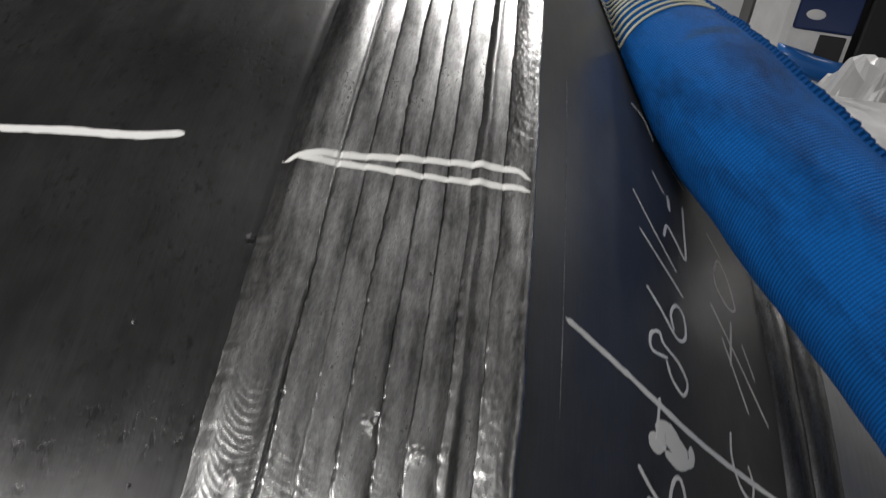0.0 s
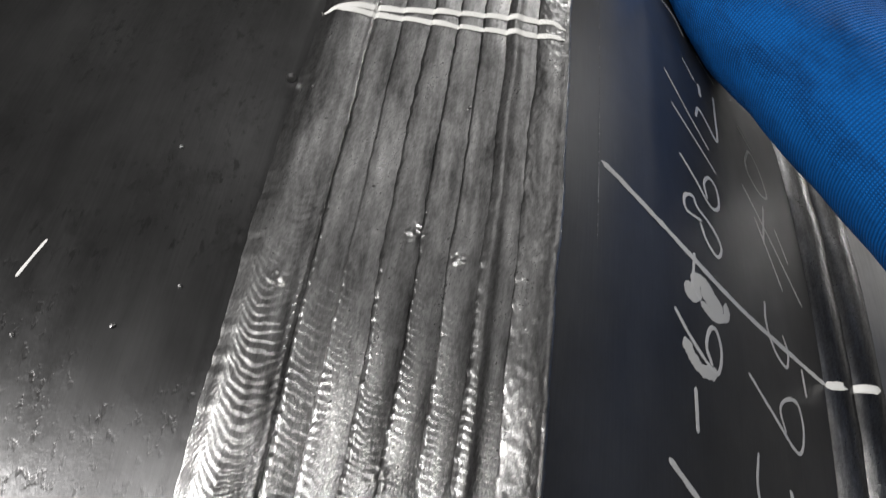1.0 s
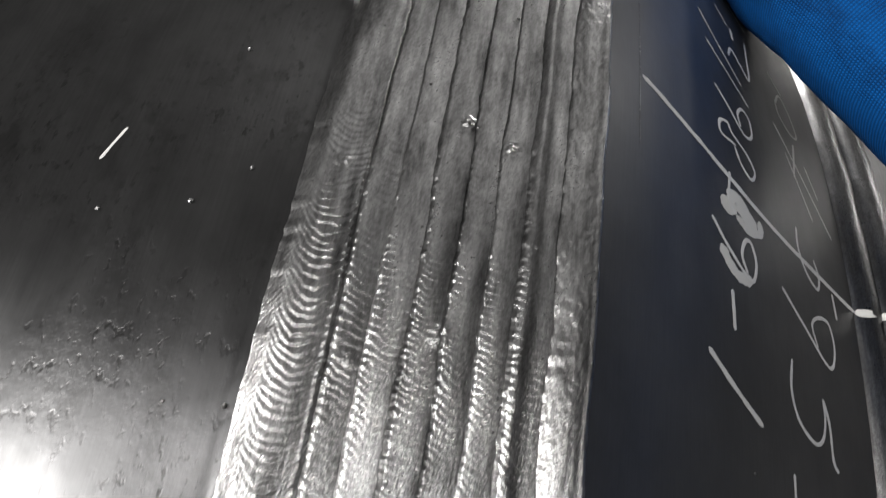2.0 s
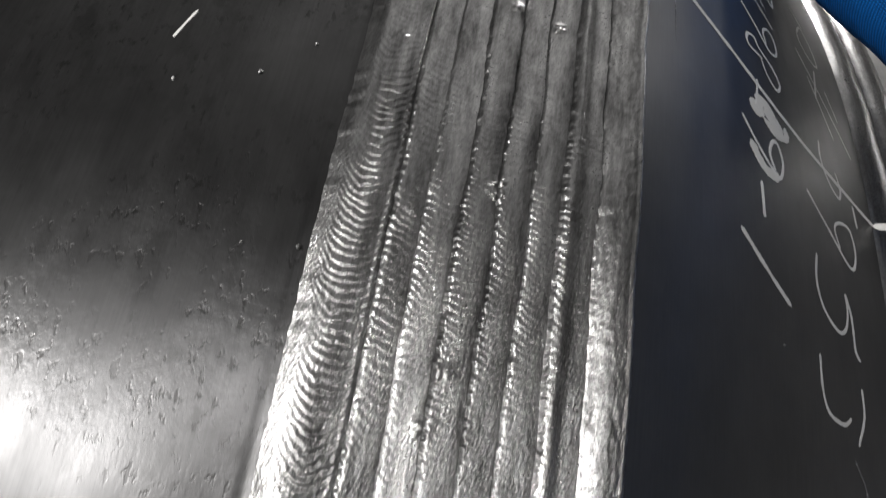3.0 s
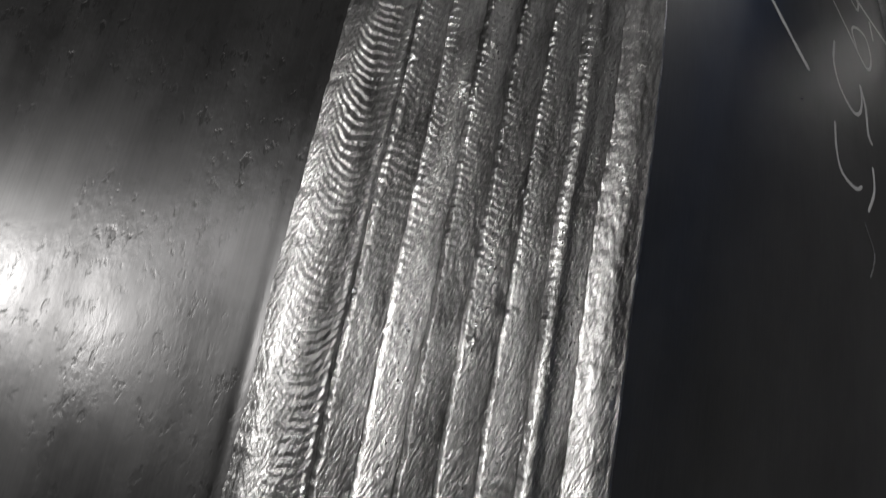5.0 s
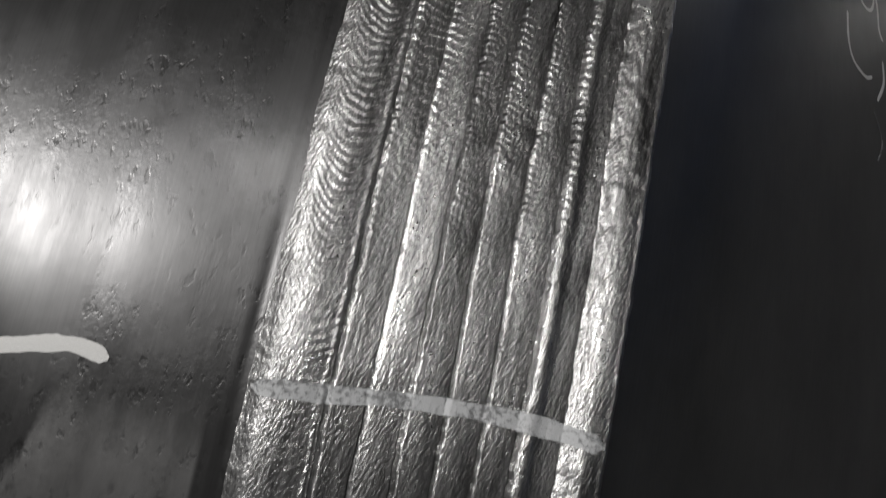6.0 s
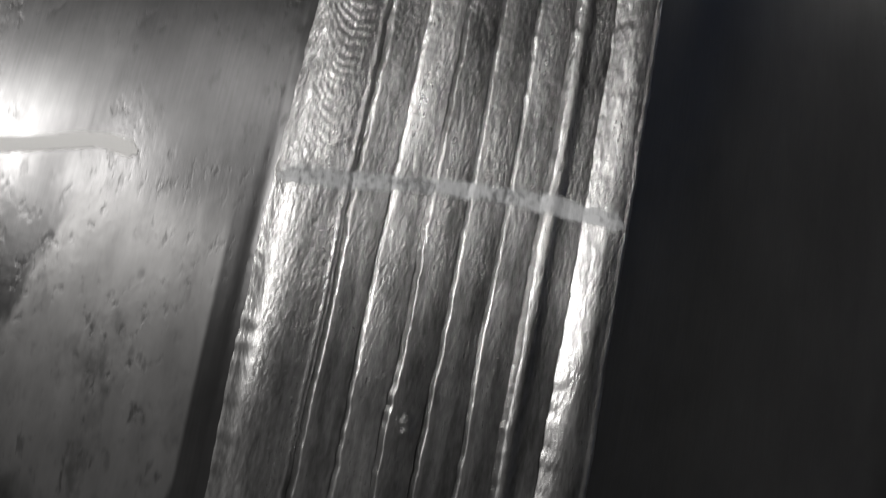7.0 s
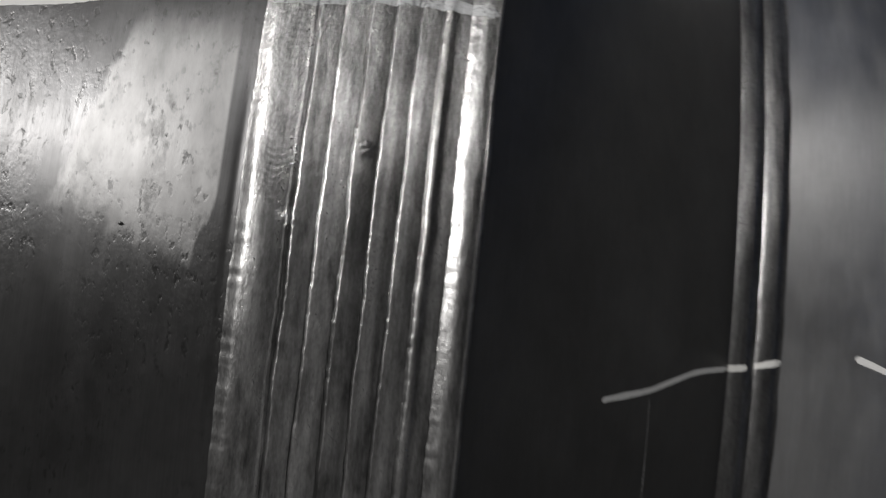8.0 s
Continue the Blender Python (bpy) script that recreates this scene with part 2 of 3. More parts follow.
def vnoise(x, y, k=0):
    """Smooth value noise in two dimensions, 0 to 1, for arrays."""
    t = TABLES[k % 8]
    xi, yi = np.floor(x).astype(int), np.floor(y).astype(int)
    fx, fy = x - xi, y - yi
    fx, fy = fx * fx * (3 - 2 * fx), fy * fy * (3 - 2 * fy)
    g = lambda i, j: t[(xi + i) % 256, (yi + j) % 256]
    return (g(0, 0) * (1 - fx) + g(1, 0) * fx) * (1 - fy) + (g(0, 1) * (1 - fx) + g(1, 1) * fx) * fy


def smooth(a, b, x):
    t = np.clip((x - a) / (b - a), 0, 1)
    return t * t * (3 - 2 * t)


# ---------------------------------------------------------------- the vessel's shape
RAD = 0.6534                 # radius at the main seam
CONE_SLOPE = 0.8576
SEAM_W = 0.070               # the main seam spans x = -0.070 .. 0
CONE_END = 0.110


def on_vessel(x, deg, r):
    """x in metres along the axis, deg round it (0 faces the walk, 90 away from the floor side, before the tilt), r from the axis."""
    a = np.radians(np.asarray(deg) + TILT)
    return np.stack(np.broadcast_arrays(x, -r * np.cos(a), AXIS_Z + r * np.sin(a)), -1)


# slope of the shell along the axis: level far off, rising to the seam, level again on the land beside it
SLOPE_X = np.linspace(-1.30, -0.06, 2481)
SLOPE = np.interp(SLOPE_X, [-0.36, -0.25, -0.17, -0.125, -0.102, -0.088, -0.083, -0.071, -0.069], [0.0, 0.028, 0.085, 0.108, 0.095, 0.0, -0.03, -0.03, 0.0])
SLOPE = np.convolve(np.pad(SLOPE, 12, mode="edge"), np.ones(25) / 25, mode="valid")
RISE = np.cumsum(SLOPE) * 0.0005
RISE = RISE - RISE[-1] - 0.0014 - 0.0003 * np.exp(-((SLOPE_X + 0.0722) / 0.0012) ** 2)


CONE_X = [-0.006, 0.0, 0.0008, 0.020, CONE_END]
CONE_D = [-0.003, -0.003, -0.0049, -0.00300 - CONE_SLOPE * 0.020, -0.003 - CONE_SLOPE * CONE_END]
NECK_R = RAD - 0.003 - CONE_SLOPE * CONE_END - 0.0015


def shell_r(x):
    return RAD + np.interp(x, SLOPE_X, RISE)


def cone_r(x):
    return RAD + np.interp(x, CONE_X, CONE_D)


def revolve(name, xs, rs, mat, parent, label="", start=-180.0, stop=180.0, step=1.0):
    degs = np.arange(start, stop + step / 2, step)
    xs, rs = np.asarray(xs), np.asarray(rs)
    D, X = np.meshgrid(degs, xs, indexing="ij")
    _, Rr = np.meshgrid(degs, rs, indexing="ij")
    L = np.concatenate([[0], np.cumsum(np.hypot(np.diff(xs), np.diff(rs)))]) + xs[0]
    UV = np.stack([np.broadcast_to(L, D.shape), np.radians(D) * RAD], -1)
    return grid_mesh(name, on_vessel(X, D, Rr), UV, mat, parent, label)


vessel = new("pressure_vessel")
vessel.location = (0, 0, 0)
tagged(vessel, "dark steel pressure vessel with wide weld seam and chalk marks", "pressure vessel")

fine_x = np.concatenate([np.array([-1.30, -0.8]), np.arange(-0.60, -0.16, 0.01), np.arange(-0.16, -0.0599, 0.0006)])
revolve("shell", fine_x, shell_r(fine_x), SHELL, vessel, "dark machined steel shell with scattered pits")
cone_x = np.concatenate([np.arange(-0.006, 0.006, 0.0004), np.arange(0.006, CONE_END + 0.001, 0.004)])
revolve("cone", cone_x, cone_r(cone_x), CONE, vessel, "smooth dark steel cone with chalk numerals")
revolve("neck", [0.104, 0.20, 0.45, 0.62], [NECK_R] * 4, NECK, vessel, "lighter grey turned steel neck")
for nm, x, r in (("shell_end", -1.30, shell_r(-1.3)), ("neck_end", 0.62, NECK_R)):
    revolve(nm, [x, x + 0.0005], [0.001, r], SHELL, vessel)

# main seam: eight passes
EDGES = [-0.0705, -0.0545, -0.0470, -0.0392, -0.0315, -0.0240, -0.0168, -0.0084, 0.0014]
CROWN = [1.8, 0.10, 0.25, 0.30, 0.25, 0.30, 0.15, 0.50]       # millimetres
STEP = [0, 0.95, 0.45, 1.20, 1.05, 0.70, 0.70, 0.92]
PITCH = [2.15, 2.1, 1.9, 1.7, 1.8, 1.7, 1.9, 1.8]
LUMPS = [(-0.0324, 35.4, 0.9), (-0.0316, 30.4, 0.9), (-0.0371, 26.4, 0.7), (-0.0395, 25.4, 0.7), (-0.022, 34.9, 0.5), (-0.0295, 20.6, 0.5),
         (-0.061, 33.9, 0.5), (-0.0345, 11.9, 0.5), (-0.050, 29.7, 0.4), (-0.0549, 9.8, 0.7), (-0.0244, 21.4, -0.6)]


def seam_height(k, u, deg, x):
    """Height in metres of pass k over the vessel's radius; u runs 0..1 across it."""
    s = np.radians(deg) * RAD * 1000                      # mm round the vessel
    xm = x * 1000
    one = s * 0
    left, right = np.clip((0.60 - u) / 0.60, 0, 1), np.clip((u - 0.60) / 0.40, 0, 1)
    sag = 15.0 * left ** 2.0 + 4.5 * right ** 2 if k == 0 else 3.4 * (1 - u) ** 1.6 + 1.0 * u
    jit = (vnoise(s / 5, xm / 3, k + 3) - 0.5) * 1.3 + (vnoise(s / 19, xm / 6, k) - 0.5) * 2.4 + (vnoise(s / 1.7, xm / 1.2, k + 1) - 0.5) * 0.7
    ph = ((s - sag + jit) / PITCH[k]) % 1.0
    tri = np.where(ph > 0.3, (1 - ph) / 0.7, ph / 0.3)
    calm = smooth(38, 29, deg) if k in (0, 1) else smooth(37, 29, deg)
    low = 0.25 * smooth(9, 13, deg) + 0.75 * smooth(15, 21, deg) if k == 0 else smooth(15, 23, deg)
    ripple = calm * low
    # the pass itself leans away from its first edge, where it laps over the one before
    wob = (vnoise(s / 1.1, one + 7.3 * k, k) - 0.5) * (0.02 + 0.05 * low) + (vnoise(s / 7, one + 3.1 * k, k + 1) - 0.5) * 0.03
    if k == 7:
        wob = wob * 0.2
    if k == 0:
        h = CROWN[0] * (1.0 - (2 * u - 1) ** 2) * (1 - 0.15 * u) - 0.8 * (1 - smooth(0, 0.28, u))
        h = h + (0.30 + 0.22 * (tri - 0.5) * ripple) * np.exp(-((u - 0.955) / 0.035) ** 2) - 0.35 * smooth(0.975, 1.0, u)
    else:
        step = STEP[k] * (0.75 + 0.5 * vnoise(s / 14, one + 1.7 * k, k + 2)) * (1 - 0.6 * smooth(27, 38, deg) + 0.5 * smooth(18, 12, deg))
        rise = 0.62 if k == 7 else (0.20 if k in (1, 3) else 0.16) * (1 - 0.5 * smooth(28, 38, deg))
        lap = smooth(-0.02, rise, u + wob + (0.0 if k == 7 else 0.025) * (tri - 0.5) * ripple)
        lean = 1 + (0.7 * smooth(19, 25, deg) if k == 1 else 0)
        h = step * (lap * 1.12 - u * lean) + CROWN[k] * 4 * u * (1 - u) - 0.18 * np.exp(-(u / 0.025) ** 2)
        if k == 6:
            h = h + 0.75 * np.exp(-((u - 0.28) / 0.19) ** 2)
        if k == 7:
            h = h + 0.35 * (1 - np.abs(2 * u - 1) ** 3) + 0.34 * np.exp(-((u - 0.93) / 0.04) ** 2) - 1.2 * smooth(0.965, 1.0, u)
    if k == 0:
        amp = 0.12 * (0.70 + 0.60 * np.exp(-((u - 0.58) / 0.22) ** 2))
    elif k == 1:
        amp = 0.07 * (1 - 0.4 * u)
    else:
        amp = 0.012 if k == 7 else 0.02 + 0.055 * np.exp(-((u - 0.22) / 0.17) ** 2)
    h = h + amp * ripple * (0.35 + 1.1 * vnoise(s / 9, xm / 4, k + 2) ** 1.2) * (tri - 0.5) * 2
    # slanting scaly grain low on the seam, faint above
    sl = s + xm * 0.6
    g = vnoise(sl / 1.9, xm / 0.75, k + 4) + 0.5 * vnoise(sl / 1.1, xm / 0.5, k + 5) - 0.75
    zone = smooth(29, 21, deg) * (0.1 + 0.9 * smooth(12, 16.5, deg))
    h = h + g * (0.010 + 0.075 * zone + (0.16 * (0.3 + 0.7 * low) if k == 7 else 0))
    h = h + 0.16 * (vnoise(s / 25, xm / 6, k) - 0.5) + 0.05 * (vnoise(s / 5, xm / 2.5, k + 6) - 0.5)
    for lx, ld, lh in LUMPS:
        d2 = ((x - lx) * 1000 / 2.0) ** 2 + (np.radians(deg - ld) * RAD * 1000 / 2.4) ** 2
        h = h + lh * np.exp(-d2) * (0.1 + 1.1 * vnoise(s / 0.9, xm / 0.9, 3))
    return (h - 0.2) / 1000


def edge_at(i, deg):
    s = np.radians(deg) * RAD * 1000
    amp = 0.0005
    return EDGES[i] + amp * (vnoise(s / 22, s * 0 + 5.7 * i, i) - 0.5) * 2 + 0.0004 * (vnoise(s / 2.2, s * 0 + 2.3 * i, i + 1) - 0.5)


def pass_sheet(k, degs, cols):
    u = np.linspace(0, 1, cols) ** 1.25 if k else np.linspace(0, 1, cols)
    D, U = np.meshgrid(degs, u, indexing="ij")
    X = edge_at(k, D) * (1 - U) + edge_at(k + 1, D) * U
    Hh = seam_height(k, U, D, X)
    return on_vessel(X, D, RAD + Hh), np.stack([X, np.radians(D) * RAD], -1)


coarse = np.arange(60, 352.01, 1.0)
root_x = np.linspace(-0.0695, -0.001, 40)
seam = revolve("weld_seam", root_x, RAD - 0.0012 + 0.0 * root_x, WELD, vessel, "wide bright multi-pass weld seam", step=1.0)
fine_deg = np.arange(-9.0, 60.001, 0.028)
for k in range(8):
    P, UV = pass_sheet(k, fine_deg, 52 if k == 0 else 28)
    grid_mesh("weld_bead", P, UV, WELD, seam, "wide weave bead with crescent ripples" if k == 0 else "")
    P, UV = pass_sheet(k, coarse, 9)
    grid_mesh("weld_bead", P, UV, WELD, seam)

# neck seam: two passes
neck_seam = revolve("neck_weld", [0.107, 0.1215, 0.1335], [NECK_R - 0.0005] * 3, DARK_WELD, vessel, "narrow weld seam where cone meets neck")
for k, (x0, x1, tall) in enumerate(((0.1085, 0.1215, 1.9), (0.1205, 0.1320, 1.7))):
    degs = np.concatenate([np.arange(-9, 60, 0.12), np.arange(60, 351.01, 1.0)])
    D, U = np.meshgrid(degs, np.linspace(0, 1, 18), indexing="ij")
    s = np.radians(D) * NECK_R * 1000
    e = 0.0008 * (vnoise(s / 12, s * 0 + 3 * k, k) - 0.5)
    X = x0 + (x1 - x0) * U + e
    ph = ((s - 1.8 * (2 * U - 1) ** 2 + 1.5 * vnoise(s / 5, U * 4, k)) / 2.6) % 1.0
    Hh = tall * (1 - np.abs(2 * U - 1) ** 2.6) + 0.10 * np.abs(ph - 0.5) * 2 + 0.12 * (vnoise(s / 1.2, U * 12, 2 + k) - 0.5)
    grid_mesh("weld_bead", on_vessel(X, D, NECK_R + Hh / 1000), np.stack([X, np.radians(D) * NECK_R], -1), DARK_WELD, neck_seam)


def seam_top(x, deg):
    """Radius of the main seam's surface."""
    out = np.zeros_like(x)
    for k in range(8):
        a, b = edge_at(k, deg), edge_at(k + 1, deg)
        m = (x >= a) & (x < b)
        out = np.where(m, RAD + seam_height(k, np.clip((x - a) / (b - a), 0, 1), deg, x), out)
    return np.where(out == 0, RAD, out)


def surface_r(x, deg):
    x, deg = np.asarray(x, float), np.asarray(deg, float)
    r = np.where(x < EDGES[0], shell_r(x), np.where(x > 0.0014, cone_r(x), seam_top(x, deg)))
    bead = NECK_R + 0.0019 * np.maximum(1 - np.abs((x - 0.1145) / 0.0062) ** 2.6, 1 - np.abs((x - 0.1262) / 0.0058) ** 2.6).clip(0, 1)
    return np.where(x > 0.108, np.maximum(np.where(x < CONE_END, cone_r(x), NECK_R), bead), r)


def catmull(pts, n=10):
    p = np.array(pts, float)
    p = np.vstack([2 * p[0] - p[1], p, 2 * p[-1] - p[-2]])
    out = []
    for i in range(1, len(p) - 2):
        for t in np.linspace(0, 1, n, endpoint=False):
            a, b, c, d = p[i - 1:i + 3]
            out.append(0.5 * ((2 * b) + (c - a) * t + (2 * a - 5 * b + 4 * c - d) * t * t + (3 * b - a - 3 * c + d) * t ** 3))
    return np.array(out + [p[-2]])


STROKES = [0]


def stroke(name, pts, width, mat, label="", parent=vessel, lift=0.00012, across=5, taper=True):
    """A drawn line on the vessel: pts are (mm along the axis, degrees round it), width in mm."""
    STROKES[0] += 1
    sd = STROKES[0] * 3.7
    q = catmull(pts, 14)
    sx = 1.317 if np.mean(q[:, 0]) > 1 and np.mean(q[:, 0]) < 110 else 1.0         # slant length on the cone
    rr = surface_r(q[:, 0] / 1000, q[:, 1]) * 1000
    flat = np.stack([q[:, 0] * sx, np.radians(q[:, 1]) * rr], -1)
    d = np.gradient(flat, axis=0)
    d /= np.linalg.norm(d, axis=1, keepdims=True) + 1e-9
    nrm = np.stack([-d[:, 1], d[:, 0]], -1)
    L = np.concatenate([[0], np.cumsum(np.linalg.norm(np.diff(flat, axis=0), axis=1))])
    w = width * (0.85 + 0.3 * vnoise(L / 3 + sd, L * 0 + sd, 1))
    if taper:
        end = np.minimum(L, L[-1] - L)
        w = w * np.sqrt(np.clip(end / (0.5 * width), 0.06, 1))
    off = np.linspace(-0.5, 0.5, across)
    rag = (vnoise(L[:, None] / 0.6 + sd, np.sign(off)[None] * 3 + sd + 0 * L[:, None], 2) - 0.5) * 0.25 * (np.abs(off) > 0.4)
    F = flat[:, None, :] + nrm[:, None, :] * (w[:, None] * off[None] + rag * width * 0.5)[..., None]
    X = F[..., 0] / sx / 1000
    Dg = np.degrees(F[..., 1] / rr[:, None])
    edge = (1 - (2 * np.abs(off)) ** 4)[None]
    Rr = surface_r(X, Dg) + lift + 0.00006 * edge
    return grid_mesh(name, on_vessel(X, Dg, Rr), np.stack([F[..., 0] / 1000 + sd, F[..., 1] / 1000], -1), mat, parent, label)


# chalk and paint lines
stroke("chalk_line", [(-190, 41.7), (-153.5, 41.9), (-133.6, 42.0), (-113.7, 42.0), (-99.6, 42.2)], 2.9, CHALK, "white chalk line")
stroke("chalk_line", [(-200, 14.9), (-150, 15.2), (-127.7, 15.4), (-109, 15.75), (-99.4, 15.65)], 3.4, CHALK, "white chalk line")


def seam_mark(name, pts, width, mat, label, cover=1.0):
    q = catmull(pts, 40)
    sd = q[0, 1]
    off = np.linspace(-0.5, 0.5, 9)
    w = width * (0.8 + 0.4 * vnoise(q[:, 0] / 4, q[:, 0] * 0 + sd, 2)) * np.clip(np.minimum(q[:, 0] - q[0, 0], q[-1, 0] - q[:, 0]) / 2.0, 0.25, 1)
    X = (q[:, 0] / 1000)[:, None] + 0 * off[None]
    Dg = q[:, 1][:, None] + np.degrees(w[:, None] * off[None] / 1000 / RAD)
    Rr = surface_r(X, Dg) + 0.00012
    UV = np.stack([X, np.radians(Dg) * RAD], -1)
    return grid_mesh(name, on_vessel(X, Dg, Rr), UV, mat, vessel, label)


seam_mark("paint_mark", [(-70, 41.65), (-61, 42.0), (-47, 42.2), (-30, 42.35), (-8, 42.45), (-0.5, 42.15)], 2.4, PAINT, "white paint-pen stroke across the seam")
seam_mark("paint_mark", [(-66, 41.75), (-47, 41.85), (-30, 41.8), (-8, 41.85), (-0.5, 41.75)], 2.2, PAINT, "white paint-pen stroke across the seam")
seam_mark("paint_mark", [(-70, 15.7), (-54.7, 15.82), (-43.4, 15.95), (-32, 16.02), (-21, 16.05), (-9.4, 16.0), (0.3, 15.9)], 3.6, THIN, "thin greyish paint stroke across the seam")

stroke("chalk_line", [(13.4, 39.15), (35, 38.75), (66, 38.1), (92.5, 37.85), (110.5, 37.75)], 2.3, CHALK, "long slanting chalk line on the cone")
stroke("chalk_line", [(110.5, 37.7), (119, 37.75), (130, 37.8)], 3.0, PAINT, "white paint across the narrow weld")
stroke("chalk_line", [(49.5, 5.6), (60, 5.75), (72, 5.95), (92, 6.55), (109, 6.75)], 2.2, CHALK, "curved chalk line on the cone")
stroke("chalk_line", [(109, 6.75), (118, 6.9), (127, 7.15), (132, 7.25)], 2.6, PAINT, "white paint across the narrow weld")
stroke("chalk_line", [(162, 7.75), (175, 7.3), (190, 6.6)], 2.6, CHALK, "short chalk stroke on the neck")
stroke("scribed_line", [(12.6, 48.5), (12.5, 42.9), (12.8, 36.5)], 0.45, FAINT, "fine scribed line", lift=0.00006)
stroke("scribed_line", [(70.6, 5.6), (71.2, 3.5), (71.6, 0.0)], 0.9, FAINT, "thin faint drip line", lift=0.00006)

# hand-written numerals: strokes in local units, one call for each
N, T = CHALK, 1.5
stroke("chalk_numeral", [(36.5, 32.35), (46.6, 31.7), (56.8, 31.1)], 1.9, N, "chalk figure 1")
stroke("chalk_dash", [(46.4, 34.5), (46.8, 33.3)], 1.8, N, "chalk dash")
stroke("chalk_numeral", [(39.2, 36.4), (44.4, 35.9), (51.4, 35.4), (55.6, 35.3), (57.6, 36.0), (55.9, 36.6), (53.2, 36.5), (51.4, 35.9), (53.5, 35.4)], 1.5, N, "chalk figure 6")
stroke("paint_blot", [(42.6, 35.7), (45.6, 35.3), (49.5, 35.1), (55.5, 35.25)], 4.6, PAINT, "thick white paint over the figure")
stroke("chalk_numeral", [(48.4, 38.7), (47.6, 38.1), (47.0, 37.5), (50, 37.2)], 1.5, N, "chalk figure 6")
stroke("paint_blot", [(43.6, 37.4), (46.5, 37.35), (50.5, 37.75), (54.7, 37.5), (59, 37.2)], 7.5, PAINT, "thick white paint blot")
stroke("paint_blot", [(50, 37.2), (55, 37.0), (60.5, 37.3), (61, 37.8)], 3.4, PAINT, "thick white paint blot")
stroke("chalk_numeral", [(53.0, 40.2), (46.1, 40.1), (45.7, 40.6), (49.5, 40.9), (51.4, 40.6), (57.9, 40.3), (61.2, 39.8), (58.8, 39.3), (54.2, 39.6), (52.1, 40.1)], 1.4, N, "chalk figure 8")
stroke("chalk_numeral", [(44.9, 42.3), (51.3, 41.8), (57.8, 41.2), (62.0, 41.5), (61.9, 42.3), (58.7, 42.5), (55.7, 42.0), (56.6, 41.4)], 1.4, N, "chalk figure 6")
stroke("chalk_slash", [(43.1, 44.5), (54.7, 43.7), (62.9, 43.1)], 1.1, N, "chalk slash")
stroke("chalk_numeral", [(41.2, 46.1), (50.8, 45.0), (60.5, 44.0)], 1.0, N, "chalk figure 1")
stroke("chalk_numeral", [(55.5, 45.2), (57.9, 45.9), (62.1, 45.5), (66.2, 45.1), (67.5, 46.6), (68.7, 48.0)], 1.5, N, "chalk figure 2")
stroke("chalk_numeral", [(60.4, 47.7), (60.3, 46.9)], 2.0, N, "chalk dab")
stroke("chalk_sign", [(52.8, 48.3), (58.5, 47.6)], 1.1, N, "chalk equals sign stroke")
stroke("chalk_sign", [(63.0, 50.1), (71.8, 49.3)], 1.0, N, "chalk equals sign stroke")
stroke("chalk_numeral", [(45.6, 51.6), (52.0, 51.5), (56.4, 50.5)], 1.6, N, "curved chalk stroke")
stroke("chalk_numeral", [(69.1, 30.3), (69.6, 29.3), (72.3, 28.7), (79.0, 28.6), (83, 28.9)], 1.4, N, "chalk figure 5")
stroke("chalk_numeral", [(89.6, 30.1), (89.8, 29.2), (86.0, 28.2)], 1.4, N, "chalk figure 5 top stroke")
stroke("chalk_numeral", [(71.2, 33.7), (70.0, 32.7), (72.8, 31.9), (79.5, 31.5), (83.7, 31.8), (85.4, 32.5), (84.9, 33.1)], 1.4, N, "chalk figure 5")
stroke("chalk_numeral", [(84.9, 33.1), (87.3, 32.4), (88.0, 31.3), (90.2, 31.0)], 1.6, N, "chalk figure 5 top stroke")
stroke("chalk_numeral", [(69.2, 36.0), (79.3, 35.2), (90.5, 34.4), (94.4, 35.2), (92.8, 36.1), (87.2, 36.0), (83.3, 35.5), (85.2, 34.8)], 1.4, N, "chalk figure 6")
stroke("chalk_numeral", [(81.0, 39.2), (80.6, 38.3), (83.7, 37.5), (88.8, 37.2), (90.6, 37.8), (88.8, 38.4)], 1.3, N, "chalk figure 9")
stroke("chalk_numeral", [(97.4, 37.6), (98.2, 36.6)], 1.6, N, "chalk figure 1")
stroke("chalk_sign", [(77.6, 44.1), (90.3, 42.4), (103.7, 40.5)], 1.3, N, "chalk number sign stroke")
stroke("chalk_sign", [(82.0, 42.9), (92.6, 40.4)], 1.2, N, "chalk number sign stroke")
stroke("chalk_sign", [(89.0, 44.1), (85.2, 41.9)], 1.4, N, "chalk number sign stroke")
stroke("chalk_sign", [(93.9, 43.4), (99.1, 42.1)], 1.3, N, "chalk number sign stroke")
stroke("chalk_numeral", [(82.4, 45.9), (86.7, 46.9), (91.0, 46.3), (93.0, 45.0), (88.5, 44.7), (83.2, 45.2), (82.4, 45.9)], 1.3, CHALK, "faint chalk figure 0")
stroke("chalk_numeral", [(82.3, 48.0), (88.9, 47.2)], 1.2, CHALK, "faint chalk stroke")
stroke("chalk_numeral", [(83.8, 27.7), (88.8, 26.9), (86.6, 26.0)], 1.2, FAINT, "faint rubbed chalk curve")

# spatter and a scratch
def spatter(x, deg, mm):
    bm = bmesh.new()
    bmesh.ops.create_icosphere(bm, subdivisions=2, radius=mm / 2000)
    c = Vector(on_vessel(x / 1000, deg, float(surface_r(x / 1000, deg)) + mm / 6000))
    for v in bm.verts:
        v.co = c + v.co * (0.8 + 0.4 * random.random())
    part("spatter", bm, WELD, vessel)


